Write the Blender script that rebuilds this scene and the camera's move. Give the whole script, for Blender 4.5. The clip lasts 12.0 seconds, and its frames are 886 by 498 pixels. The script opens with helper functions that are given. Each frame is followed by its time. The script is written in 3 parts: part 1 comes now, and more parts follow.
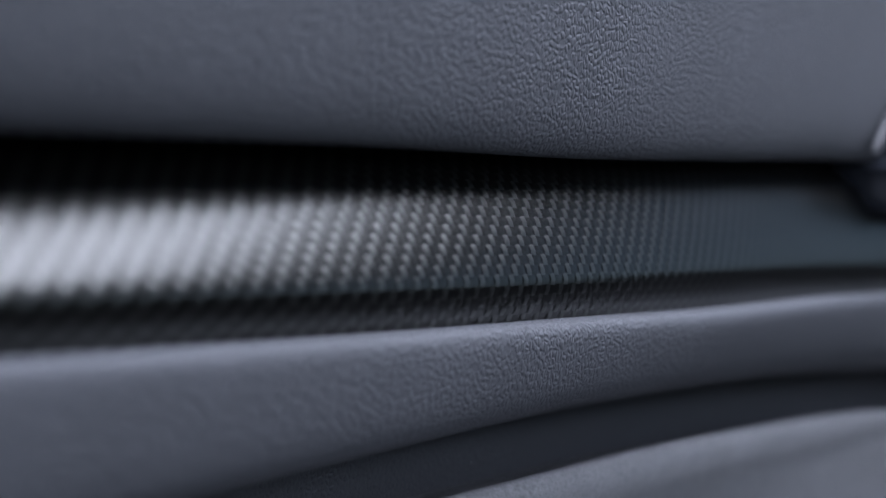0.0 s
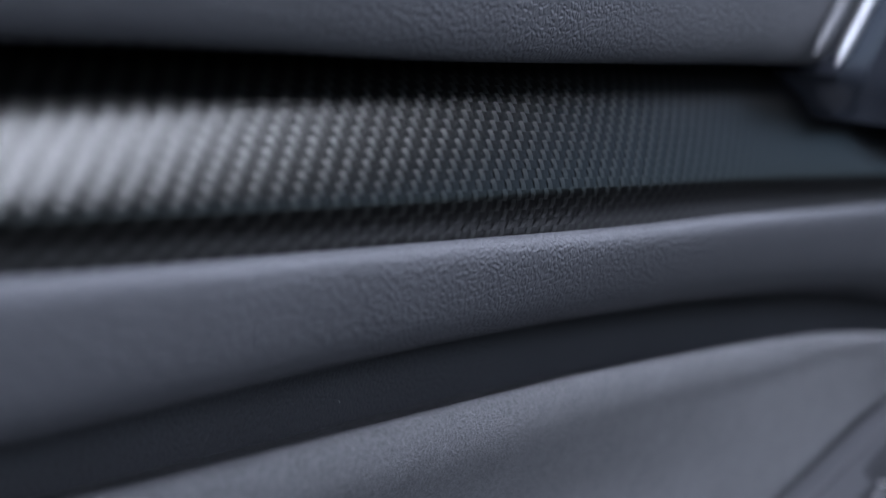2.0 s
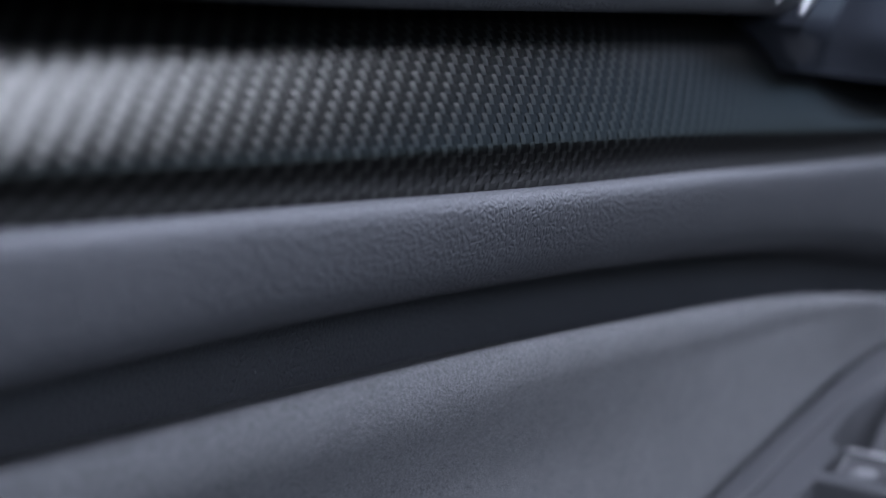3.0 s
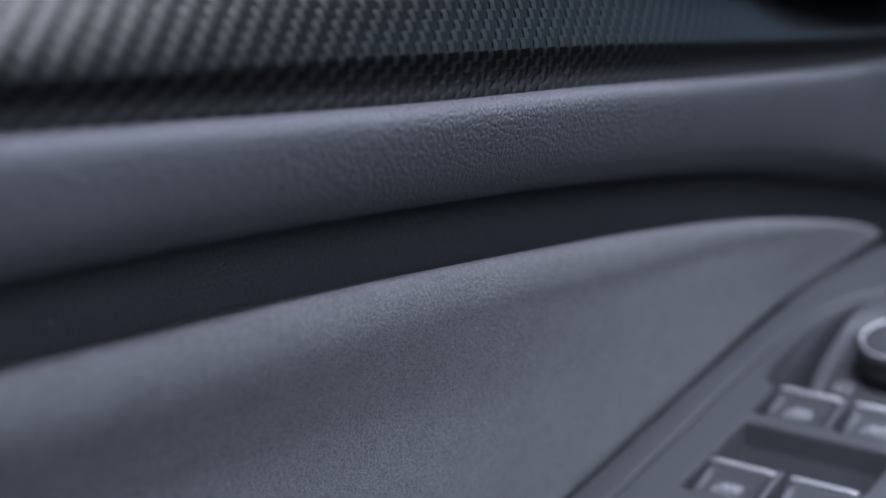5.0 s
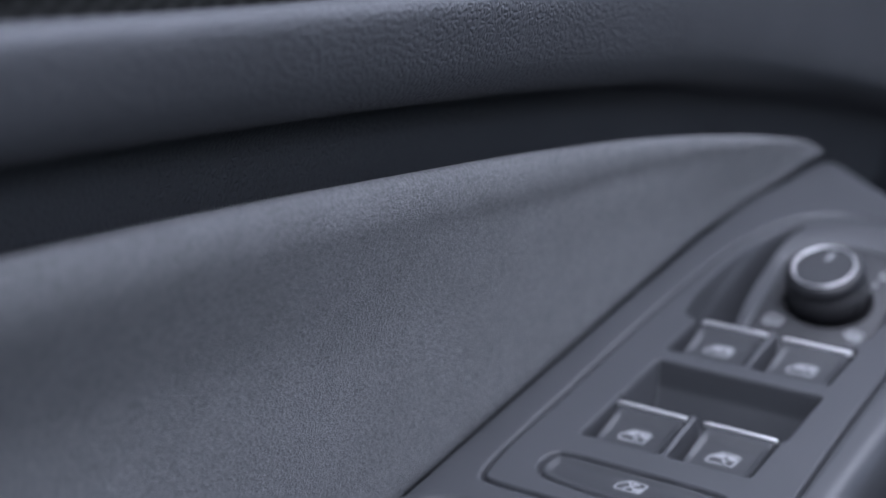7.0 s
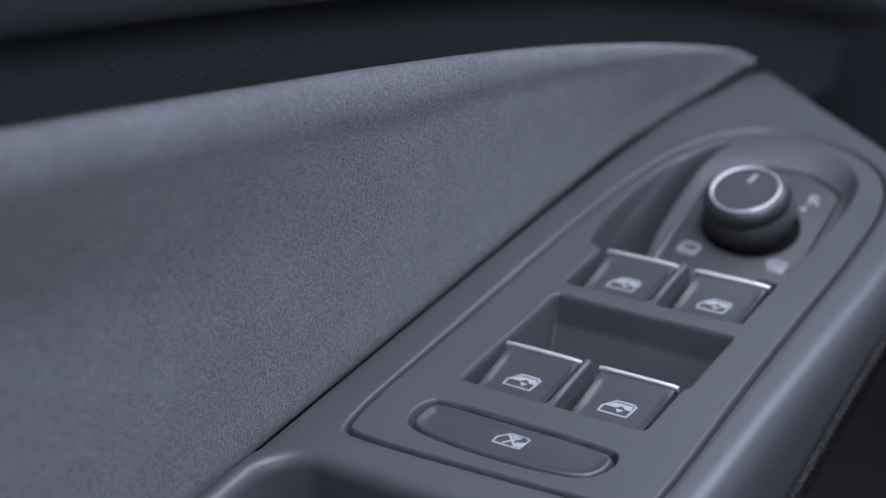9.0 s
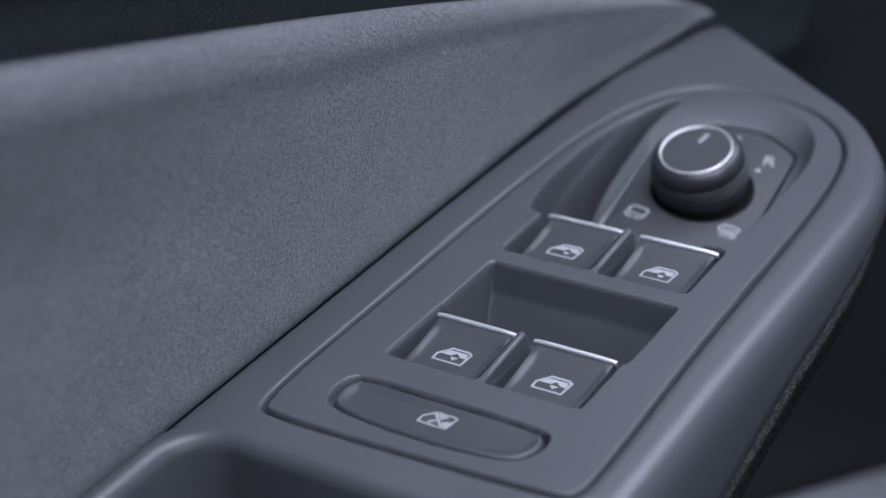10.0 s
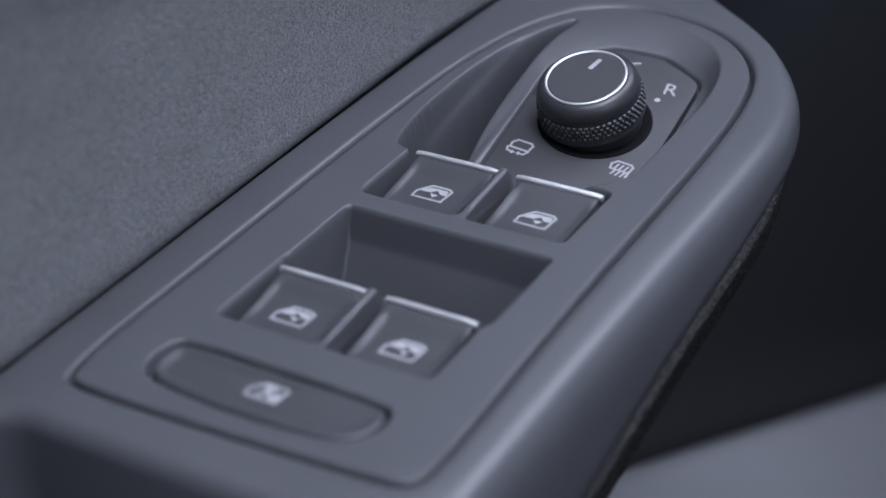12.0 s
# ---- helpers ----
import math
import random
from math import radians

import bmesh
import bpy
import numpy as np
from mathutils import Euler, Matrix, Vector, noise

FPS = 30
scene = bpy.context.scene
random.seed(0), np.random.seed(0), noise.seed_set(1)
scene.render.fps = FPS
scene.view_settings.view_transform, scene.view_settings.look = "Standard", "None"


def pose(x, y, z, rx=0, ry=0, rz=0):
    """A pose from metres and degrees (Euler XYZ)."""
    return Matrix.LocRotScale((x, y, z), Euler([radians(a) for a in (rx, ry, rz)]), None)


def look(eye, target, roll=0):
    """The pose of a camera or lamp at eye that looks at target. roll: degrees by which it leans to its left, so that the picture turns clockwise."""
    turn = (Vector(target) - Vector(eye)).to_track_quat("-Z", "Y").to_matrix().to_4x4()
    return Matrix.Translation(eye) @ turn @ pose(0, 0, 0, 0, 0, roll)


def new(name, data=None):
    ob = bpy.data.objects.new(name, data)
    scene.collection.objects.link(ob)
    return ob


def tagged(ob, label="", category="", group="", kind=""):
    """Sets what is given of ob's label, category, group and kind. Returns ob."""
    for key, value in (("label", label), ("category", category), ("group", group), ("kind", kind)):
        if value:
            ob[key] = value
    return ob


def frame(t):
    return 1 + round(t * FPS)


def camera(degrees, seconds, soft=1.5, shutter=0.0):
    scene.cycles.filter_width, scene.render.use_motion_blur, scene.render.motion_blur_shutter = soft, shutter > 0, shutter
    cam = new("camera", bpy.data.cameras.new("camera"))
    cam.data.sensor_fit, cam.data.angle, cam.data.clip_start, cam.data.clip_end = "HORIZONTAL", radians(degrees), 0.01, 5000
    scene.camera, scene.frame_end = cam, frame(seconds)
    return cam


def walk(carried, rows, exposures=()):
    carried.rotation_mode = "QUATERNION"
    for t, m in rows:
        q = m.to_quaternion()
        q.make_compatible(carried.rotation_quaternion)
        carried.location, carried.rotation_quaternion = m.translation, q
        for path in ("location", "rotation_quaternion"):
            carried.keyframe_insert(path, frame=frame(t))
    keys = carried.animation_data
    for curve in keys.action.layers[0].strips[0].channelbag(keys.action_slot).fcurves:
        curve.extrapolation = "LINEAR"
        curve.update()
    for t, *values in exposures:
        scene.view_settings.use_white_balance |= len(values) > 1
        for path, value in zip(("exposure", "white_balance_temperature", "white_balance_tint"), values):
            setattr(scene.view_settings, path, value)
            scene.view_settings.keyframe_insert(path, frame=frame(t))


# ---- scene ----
cam = camera(27.70, 12.0)
PATH = [
    (0.0, (-0.7004, -0.1736, 0.1209), (-0.3380, 0.0579, 0.1197), 6.92),
    (0.5, (-0.6847, -0.1737, 0.1225), (-0.3229, 0.0586, 0.1161), 7.01),
    (1.0, (-0.6688, -0.1738, 0.1240), (-0.3068, 0.0580, 0.1118), 7.01),
    (1.5, (-0.6527, -0.1739, 0.1253), (-0.2906, 0.0574, 0.1078), 6.93),
    (2.0, (-0.6364, -0.1739, 0.1265), (-0.2739, 0.0563, 0.1033), 6.83),
    (2.5, (-0.6201, -0.1738, 0.1274), (-0.2575, 0.0557, 0.0990), 6.82),
    (3.0, (-0.6036, -0.1737, 0.1283), (-0.2408, 0.0548, 0.0945), 6.87),
    (3.2, (-0.5969, -0.1736, 0.1285), (-0.2342, 0.0545, 0.0928), 6.87),
    (4.8, (-0.5436, -0.1727, 0.1299), (-0.1811, 0.0529, 0.0789), 6.50),
    (5.0, (-0.5369, -0.1725, 0.1300), (-0.1744, 0.0527, 0.0769), 6.41),
    (5.5, (-0.5201, -0.1721, 0.1300), (-0.1578, 0.0522, 0.0722), 6.20),
    (6.0, (-0.5034, -0.1716, 0.1299), (-0.1411, 0.0512, 0.0671), 6.08),
    (6.5, (-0.4867, -0.1711, 0.1297), (-0.1246, 0.0507, 0.0619), 6.05),
    (7.0, (-0.4701, -0.1705, 0.1294), (-0.1083, 0.0500, 0.0561), 6.07),
    (8.8, (-0.4110, -0.1680, 0.1273), (-0.0502, 0.0470, 0.0348), 6.12),
    (9.0, (-0.4045, -0.1676, 0.1269), (-0.0439, 0.0465, 0.0324), 6.12),
    (9.5, (-0.3885, -0.1668, 0.1260), (-0.0280, 0.0453, 0.0265), 6.13),
    (10.0, (-0.3727, -0.1659, 0.1250), (-0.0120, 0.0435, 0.0203), 6.14),
    (10.5, (-0.3571, -0.1650, 0.1240), (0.0034, 0.0421, 0.0140), 6.15),
    (11.0, (-0.3417, -0.1640, 0.1228), (0.0189, 0.0401, 0.0077), 6.20),
    (11.5, (-0.3265, -0.1629, 0.1215), (0.0339, 0.0385, 0.0014), 6.26),
    (12.0, (-0.3116, -0.1618, 0.1202), (0.0492, 0.0371, -0.0027), 6.30),
]
walk(cam, [(t, look(e, g, r)) for t, e, g, r in PATH])
cam.data.dof.use_dof = True
cam.data.dof.focus_distance = 0.44
cam.data.dof.aperture_fstop = 9.0

# ---- world and light ----
world = bpy.data.worlds.new("overcast_sky")
scene.world = world
world.use_nodes = True
wn = world.node_tree
sky = wn.nodes.new("ShaderNodeTexSky")
sky.sky_type, sky.sun_disc = "NISHITA", False
sky.sun_elevation, sky.sun_rotation = radians(48), radians(200)
wn.links.new(sky.outputs[0], wn.nodes["Background"].inputs[0])
wn.nodes["Background"].inputs[1].default_value = 0.075


def window_light(name, at, target, sx, sy, watts, colour):
    la = bpy.data.lights.new(name, "AREA")
    la.shape, la.size, la.size_y, la.energy, la.color = "RECTANGLE", sx, sy, watts, colour
    ob = new(name, la)
    ob.matrix_world = look(at, target)
    return ob


DAY = (0.725, 0.765, 0.95)
# area lamps stand in for daylight through unseen window openings
window_light("passenger_window_light", (-0.90, -1.38, 0.60), (-0.3, 0.0, 0.10), 0.46, 0.28, 5.4, DAY)
window_light("rear_window_light", (-1.17, -0.55, 0.62), (-0.1, -0.1, 0.0), 1.1, 0.42, 1.6, DAY)
# two added overhead fills: front one for glare on the trim, other general
window_light("overhead_front_fill", (0.32, -0.22, 0.84), (-0.1, -0.05, 0.0), 0.44, 0.40, 5.5, DAY)
window_light("overhead_fill", (-0.29, -0.16, 0.82), (-0.20, -0.10, 0.0), 0.5, 0.5, 13.2, DAY)
window_light("driver_window_light", (-0.38, 0.12, 0.66), (-0.34, -0.12, 0.0), 0.9, 0.3, 4.0, DAY)


# ---- materials ----
def mat(name, base, rough=0.5, metal=0.0, spec=0.5, sheen=0.0, coat=0.0, coat_rough=0.1):
    m = bpy.data.materials.new(name)
    m.use_nodes = True
    b = m.node_tree.nodes["Principled BSDF"]
    b.inputs["Base Color"].default_value = (*base, 1)
    b.inputs["Roughness"].default_value = rough
    b.inputs["Metallic"].default_value = metal
    b.inputs["Specular IOR Level"].default_value = spec
    b.inputs["Sheen Weight"].default_value = sheen
    b.inputs["Coat Weight"].default_value = coat
    b.inputs["Coat Roughness"].default_value = coat_rough
    return m, m.node_tree, b


def node(nt, kind, **vals):
    n = nt.nodes.new(kind)
    for k, v in vals.items():
        n.inputs[k.replace("_", " ")].default_value = v
    return n


def coords(nt):
    return nt.nodes.new("ShaderNodeNewGeometry").outputs["Position"]


def tint(nt, b, base, fac, spread):
    """Base colour that drifts by a factor."""
    ramp = nt.nodes.new("ShaderNodeMix")
    ramp.data_type = "RGBA"
    ramp.inputs[6].default_value = (*[c * (1 - spread) for c in base], 1)
    ramp.inputs[7].default_value = (*[c * (1 + spread) for c in base], 1)
    nt.links.new(fac, ramp.inputs[0])
    nt.links.new(ramp.outputs[2], b.inputs["Base Color"])


def bump(nt, b, height, strength, distance, chain=None):
    n = node(nt, "ShaderNodeBump", Strength=strength, Distance=distance)
    nt.links.new(height, n.inputs["Height"])
    if chain is not None:
        nt.links.new(chain, n.inputs["Normal"])
    nt.links.new(n.outputs[0], b.inputs["Normal"])
    return n.outputs[0]


def leather(name, base, rough):
    """Grained soft-touch skin: pebbles of about a millimetre with creases between them."""
    m, nt, b = mat(name, base, rough, spec=0.38)
    p = coords(nt)
    warp = node(nt, "ShaderNodeTexNoise", Scale=420.0, Detail=2.0)
    nt.links.new(p, warp.inputs["Vector"])
    sub = node(nt, "ShaderNodeVectorMath")
    sub.operation = "SUBTRACT"
    sub.inputs[1].default_value = (0.5, 0.5, 0.5)
    nt.links.new(warp.outputs["Color"], sub.inputs[0])
    mul = node(nt, "ShaderNodeVectorMath")
    mul.operation = "SCALE"
    mul.inputs["Scale"].default_value = 0.0010
    nt.links.new(sub.outputs[0], mul.inputs[0])
    add = node(nt, "ShaderNodeVectorMath")
    nt.links.new(p, add.inputs[0])
    nt.links.new(mul.outputs[0], add.inputs[1])
    vor = node(nt, "ShaderNodeTexVoronoi", Scale=540.0)
    vor.feature = "DISTANCE_TO_EDGE"
    nt.links.new(add.outputs[0], vor.inputs["Vector"])
    ramp = nt.nodes.new("ShaderNodeMapRange")
    ramp.interpolation_type = "SMOOTHSTEP"
    ramp.inputs["From Max"].default_value = 0.32
    nt.links.new(vor.outputs["Distance"], ramp.inputs["Value"])
    fine = node(nt, "ShaderNodeTexNoise", Scale=1900.0, Detail=3.0)
    nt.links.new(p, fine.inputs["Vector"])
    both = node(nt, "ShaderNodeMath")
    both.operation = "MULTIPLY_ADD"
    both.inputs[1].default_value = 0.18
    nt.links.new(fine.outputs["Fac"], both.inputs[0])
    nt.links.new(ramp.outputs[0], both.inputs[2])
    bump(nt, b, both.outputs[0], 1.0, 0.00026)
    big = node(nt, "ShaderNodeTexNoise", Scale=26.0, Detail=4.0)
    nt.links.new(p, big.inputs["Vector"])
    tint(nt, b, base, big.outputs["Fac"], 0.12)
    return m


def plastic(name, base, rough, grain=1500.0, depth=0.00003):
    """Fine-textured moulded plastic with a little handling wear."""
    m, nt, b = mat(name, base, rough, spec=0.5)
    p = coords(nt)
    n = node(nt, "ShaderNodeTexNoise", Scale=grain, Detail=3.0)
    nt.links.new(p, n.inputs["Vector"])
    bump(nt, b, n.outputs["Fac"], 0.6, depth)
    big = node(nt, "ShaderNodeTexNoise", Scale=38.0, Detail=5.0)
    nt.links.new(p, big.inputs["Vector"])
    tint(nt, b, base, big.outputs["Fac"], 0.10)
    r = nt.nodes.new("ShaderNodeMapRange")
    r.inputs["To Min"].default_value, r.inputs["To Max"].default_value = rough - 0.06, rough + 0.06
    nt.links.new(big.outputs["Fac"], r.inputs["Value"])
    nt.links.new(r.outputs[0], b.inputs["Roughness"])
    return m


def suede(name, base):
    """Brushed microfibre: fine nap, blotches where the pile lies differently."""
    m, nt, b = mat(name, base, 0.95, spec=0.15, sheen=0.15)
    b.inputs["Sheen Roughness"].default_value = 0.45
    p = coords(nt)
    fine = node(nt, "ShaderNodeTexNoise", Scale=980.0, Detail=4.0, Roughness=0.72)
    nt.links.new(p, fine.inputs["Vector"])
    mid = node(nt, "ShaderNodeTexNoise", Scale=75.0, Detail=5.0, Roughness=0.6)
    nt.links.new(p, mid.inputs["Vector"])
    first = bump(nt, b, mid.outputs["Fac"], 0.25, 0.0008)
    bump(nt, b, fine.outputs["Fac"], 1.0, 0.0009, first)
    # low spots of the nap are coloured darker too, adding shade to the bump
    crisp = nt.nodes.new("ShaderNodeMapRange")
    crisp.inputs["From Min"].default_value, crisp.inputs["From Max"].default_value = 0.36, 0.60
    nt.links.new(fine.outputs["Fac"], crisp.inputs["Value"])
    mix = node(nt, "ShaderNodeMath")
    mix.operation = "MULTIPLY_ADD"
    mix.inputs[1].default_value = 0.62
    half = node(nt, "ShaderNodeMath")
    half.operation = "MULTIPLY"
    half.inputs[1].default_value = 0.45
    nt.links.new(mid.outputs["Fac"], half.inputs[0])
    nt.links.new(crisp.outputs[0], mix.inputs[0])
    nt.links.new(half.outputs[0], mix.inputs[2])
    tint(nt, b, base, mix.outputs[0], 0.44)
    return m


def fleece(name, base):
    m, nt, b = mat(name, base, 1.0, spec=0.1)
    p = coords(nt)
    fine = node(nt, "ShaderNodeTexNoise", Scale=1000.0, Detail=3.0, Roughness=0.7)
    nt.links.new(p, fine.inputs["Vector"])
    bump(nt, b, fine.outputs["Fac"], 1.0, 0.003)
    tufts = nt.nodes.new("ShaderNodeMapRange")
    tufts.inputs["From Min"].default_value, tufts.inputs["From Max"].default_value = 0.42, 0.62
    nt.links.new(fine.outputs["Fac"], tufts.inputs["Value"])
    tint(nt, b, base, tufts.outputs[0], 0.55)
    return m


def fibre(name, base, rough, coat):
    """Lacquered carbon tow."""
    m, nt, b = mat(name, base, rough, metal=1.0, coat=coat, coat_rough=0.22)
    p = coords(nt)
    n = node(nt, "ShaderNodeTexNoise", Scale=700.0, Detail=2.0)
    nt.links.new(p, n.inputs["Vector"])
    tint(nt, b, base, n.outputs["Fac"], 0.35)
    return m


LEATHER = leather("grained_leather", (0.101, 0.106, 0.115), 0.60)
PLASTIC = plastic("matt_grey_plastic", (0.066, 0.069, 0.075), 0.38)
KEY = plastic("switch_plastic", (0.045, 0.0475, 0.052), 0.42, 2200.0, 0.00002)
PLATE_GREY = plastic("plate_plastic", (0.033, 0.0345, 0.038), 0.6, 2200.0, 0.00003)
POCKET_GREY = plastic("grained_grey_plastic", (0.16, 0.165, 0.175), 0.55, 900.0, 0.0001)
DARK = plastic("black_plastic", (0.012, 0.012, 0.014), 0.5)
KNOB_BLACK = plastic("satin_black_plastic", (0.026, 0.027, 0.030), 0.38, 2200.0, 0.00001)
SUEDE = suede("grey_microfibre", (0.200, 0.206, 0.218))
FLEECE = fleece("felt_edge", (0.046, 0.045, 0.045))
# same carbon in two tones: the sheen of upright fibres is in the colour
WARP = fibre("warp_tow_lit", (0.132, 0.134, 0.124), 0.37, 0.22)
WEFT = fibre("weft_tow_dim", (0.059, 0.059, 0.054), 0.33, 0.26)
# near-black, so the collar shows the dark shade round the knob's foot
RECESS_SHADE = plastic("recess_shade_black", (0.004, 0.004, 0.005), 0.9)
RECESS_SHADE.node_tree.nodes["Principled BSDF"].inputs["Specular IOR Level"].default_value = 0.15
RESIN = mat("black_resin", (0.008, 0.008, 0.009), 0.35)[0]
CHROME = plastic("satin_chrome", (0.74, 0.75, 0.76), 0.48, 900.0, 0.000004)
CHROME.node_tree.nodes["Principled BSDF"].inputs["Metallic"].default_value = 1.0
HANDLE_CHROME = plastic("brushed_chrome", (0.30, 0.31, 0.32), 0.52, 900.0, 0.000004)
HANDLE_CHROME.node_tree.nodes["Principled BSDF"].inputs["Metallic"].default_value = 1.0
GLOSS = plastic("dark_metallic_lacquer", (0.050, 0.058, 0.074), 0.25, 900.0, 0.000004)
PRINT = mat("white_print", (0.32, 0.33, 0.34), 0.6)[0]
LINING = plastic("cabin_lining", (0.035, 0.036, 0.04), 0.8, 300.0, 0.0004)


# ---- mesh helpers ----
def mesh_of(name, verts, faces, material, smooth=True):
    me = bpy.data.meshes.new(name)
    me.from_pydata([tuple(map(float, v)) for v in verts], [], faces)
    me.materials.append(material)
    if smooth:
        me.polygons.foreach_set("use_smooth", [True] * len(me.polygons))
    me.update()
    return me


def part(name, me, parent, label="", kind=""):
    ob = new(name, me)
    ob.parent = parent
    if label:
        ob["label"] = label
    if kind:
        ob["kind"] = kind
    return ob


def thing(name, label, category, m=None, group=""):
    ob = new(name)
    if m is not None:
        ob.matrix_world = m
    return tagged(ob, label, category, group)


def grid_faces(rows, cols, closed=False, offset=0):
    fs = []
    for i in range(rows - 1):
        for j in range(cols if closed else cols - 1):
            a, b = i * cols + j, i * cols + (j + 1) % cols
            fs.append((offset + a, offset + b, offset + b + cols, offset + a + cols))
    return fs


def curve(xs, vs):
    """A smooth curve through a few values."""
    xs, vs = np.array(xs, float), np.array(vs, float)
    m = np.gradient(vs, xs)

    def f(x):
        x = np.clip(np.asarray(x, float), xs[0] - 1, xs[-1] + 1)
        i = np.clip(np.searchsorted(xs, x) - 1, 0, len(xs) - 2)
        h = xs[i + 1] - xs[i]
        t = np.clip((x - xs[i]) / h, -3, 4)
        inside = (t >= 0) & (t <= 1)
        her = ((2 * t**3 - 3 * t**2 + 1) * vs[i] + (t**3 - 2 * t**2 + t) * h * m[i]
               + (-2 * t**3 + 3 * t**2) * vs[i + 1] + (t**3 - t**2) * h * m[i + 1])
        line = np.where(t < 0, vs[0] + m[0] * (x - xs[0]), vs[-1] + m[-1] * (x - xs[-1]))
        return np.where(inside, her, line)
    return f


def smooth(a, b, x):
    t = np.clip((x - a) / (b - a), 0, 1)
    return t * t * (3 - 2 * t)


def rounded(pts, n=6):
    """Chaikin-cut an open profile, to round its corners."""
    p = np.array(pts, float)
    for _ in range(n):
        q = [p[0]]
        for a, b in zip(p[:-1], p[1:]):
            q += [a * 0.75 + b * 0.25, a * 0.25 + b * 0.75]
        q.append(p[-1])
        p = np.array(q)
    return p


def ring_round(pts, n=2):
    p = np.array(pts, float)
    for _ in range(n):
        q = np.roll(p, -1, 0)
        p = np.stack([p * 0.75 + q * 0.25, p * 0.25 + q * 0.75], 1).reshape(-1, 2)
    return p


def band(name, xs, profile, material, depth=0.03):
    """A moulded band along the door. profile(x) gives (y, z) points; the back is closed behind it."""
    rows = []
    for x in xs:
        p = profile(x)
        back = max(q[0] for q in p) + depth
        rows.append([(x, q[0], q[1]) for q in p] + [(x, back, p[-1][1]), (x, back, p[0][1])])
    cols = len(rows[0])
    verts = [v for r in rows for v in r]
    faces = grid_faces(len(rows), cols, True)
    faces.append(tuple(range(cols))[::-1])
    faces.append(tuple((len(rows) - 1) * cols + k for k in range(cols)))
    me = mesh_of(name, verts, faces, material)
    sharp_from(me, 50)
    return me


def sharp_from(me, degrees):
    bm = bmesh.new()
    bm.from_mesh(me)
    bmesh.ops.recalc_face_normals(bm, faces=bm.faces)
    for e in bm.edges:
        if len(e.link_faces) == 2 and e.calc_face_angle(0) > radians(degrees):
            e.smooth = False
    bm.to_mesh(me)
    bm.free()


# ---- the door's long lines: heights along x, and the depth of the soft face ----
XS = [-0.9, -0.5, -0.4, -0.3, -0.2, -0.1, 0.0, 0.1, 0.2, 0.3, 0.45]
ZA = curve(XS, [0.098, 0.131, 0.1395, 0.147, 0.1565, 0.1665, 0.1755, 0.184, 0.192, 0.199, 0.209])
ZB = curve([-0.9, -0.5, -0.4, -0.3, -0.2, -0.1, -0.05, -0.005, 0.022, 0.045, 0.07, 0.1, 0.2, 0.3, 0.45],
           [0.086, 0.1222, 0.1312, 0.1402, 0.1500, 0.1580, 0.1608, 0.1628, 0.1612, 0.1572, 0.1552, 0.155, 0.160, 0.165, 0.172])
ZC = curve(XS, [0.082, 0.104, 0.1095, 0.1155, 0.1225, 0.129, 0.1345, 0.1405, 0.1465, 0.152, 0.160])
ZD = curve(XS, [0.078, 0.0963, 0.1011, 0.1065, 0.1118, 0.1182, 0.1235, 0.1292, 0.1365, 0.142, 0.151])
ZE = curve(XS, [0.034, 0.0640, 0.0728, 0.0810, 0.0868, 0.0908, 0.0928, 0.0920, 0.0865, 0.0790, 0.066])
ZF = curve([-0.9, -0.5, -0.4, -0.3, -0.2, -0.1, -0.03, 0.05, 0.10, 0.14, 0.16, 0.18, 0.193, 0.20, 0.207],
           [0.032, 0.0558, 0.0600, 0.0654, 0.0706, 0.0737, 0.0751, 0.0750, 0.0733, 0.0711, 0.0695, 0.0671, 0.0648, 0.0628, 0.0600])


def yl(x):
    return 0.0385 + 0.07 * (np.asarray(x) + 0.31)


STATIONS = np.linspace(-0.85, 0.45, 131)
door = thing("car_door", "grey car door card with carbon weave trim and padded armrest", "car door")


def upper_profile(x):
    y, z = float(yl(x)), float(ZA(x))
    return rounded([(y - 0.012, z + 0.26), (y - 0.006, z + 0.12), (y - 0.003, z + 0.034), (y - 0.0016, z + 0.014), (y + 0.0004, z + 0.0045), (y + 0.0035, z - 0.0004), (y + 0.010, z - 0.0008), (y + 0.030, z + 0.0025)], 3)


part("upper_panel", band("upper_panel", STATIONS, upper_profile, LEATHER), door, "grained dark grey soft-touch upper door panel")


def strip_points(x):
    y = float(yl(x))
    return rounded([(y + 0.030, float(ZA(x)) + 0.005), (y + 0.0215, float(ZB(x)) + 0.007), (y + 0.0125, float(ZB(x)) - 0.001), (y + 0.0060, 0.48 * float(ZB(x)) + 0.52 * float(ZC(x))), (y + 0.0015, float(ZC(x)) + 0.002), (y + 0.0010, float(ZC(x)) - 0.0012), (y + 0.0050, float(ZD(x)) - 0.003)], 3)


strip = part("trim_strip", band("trim_strip", STATIONS, strip_points, RESIN, 0.012), door, "black carbon weave trim strip under lacquer")


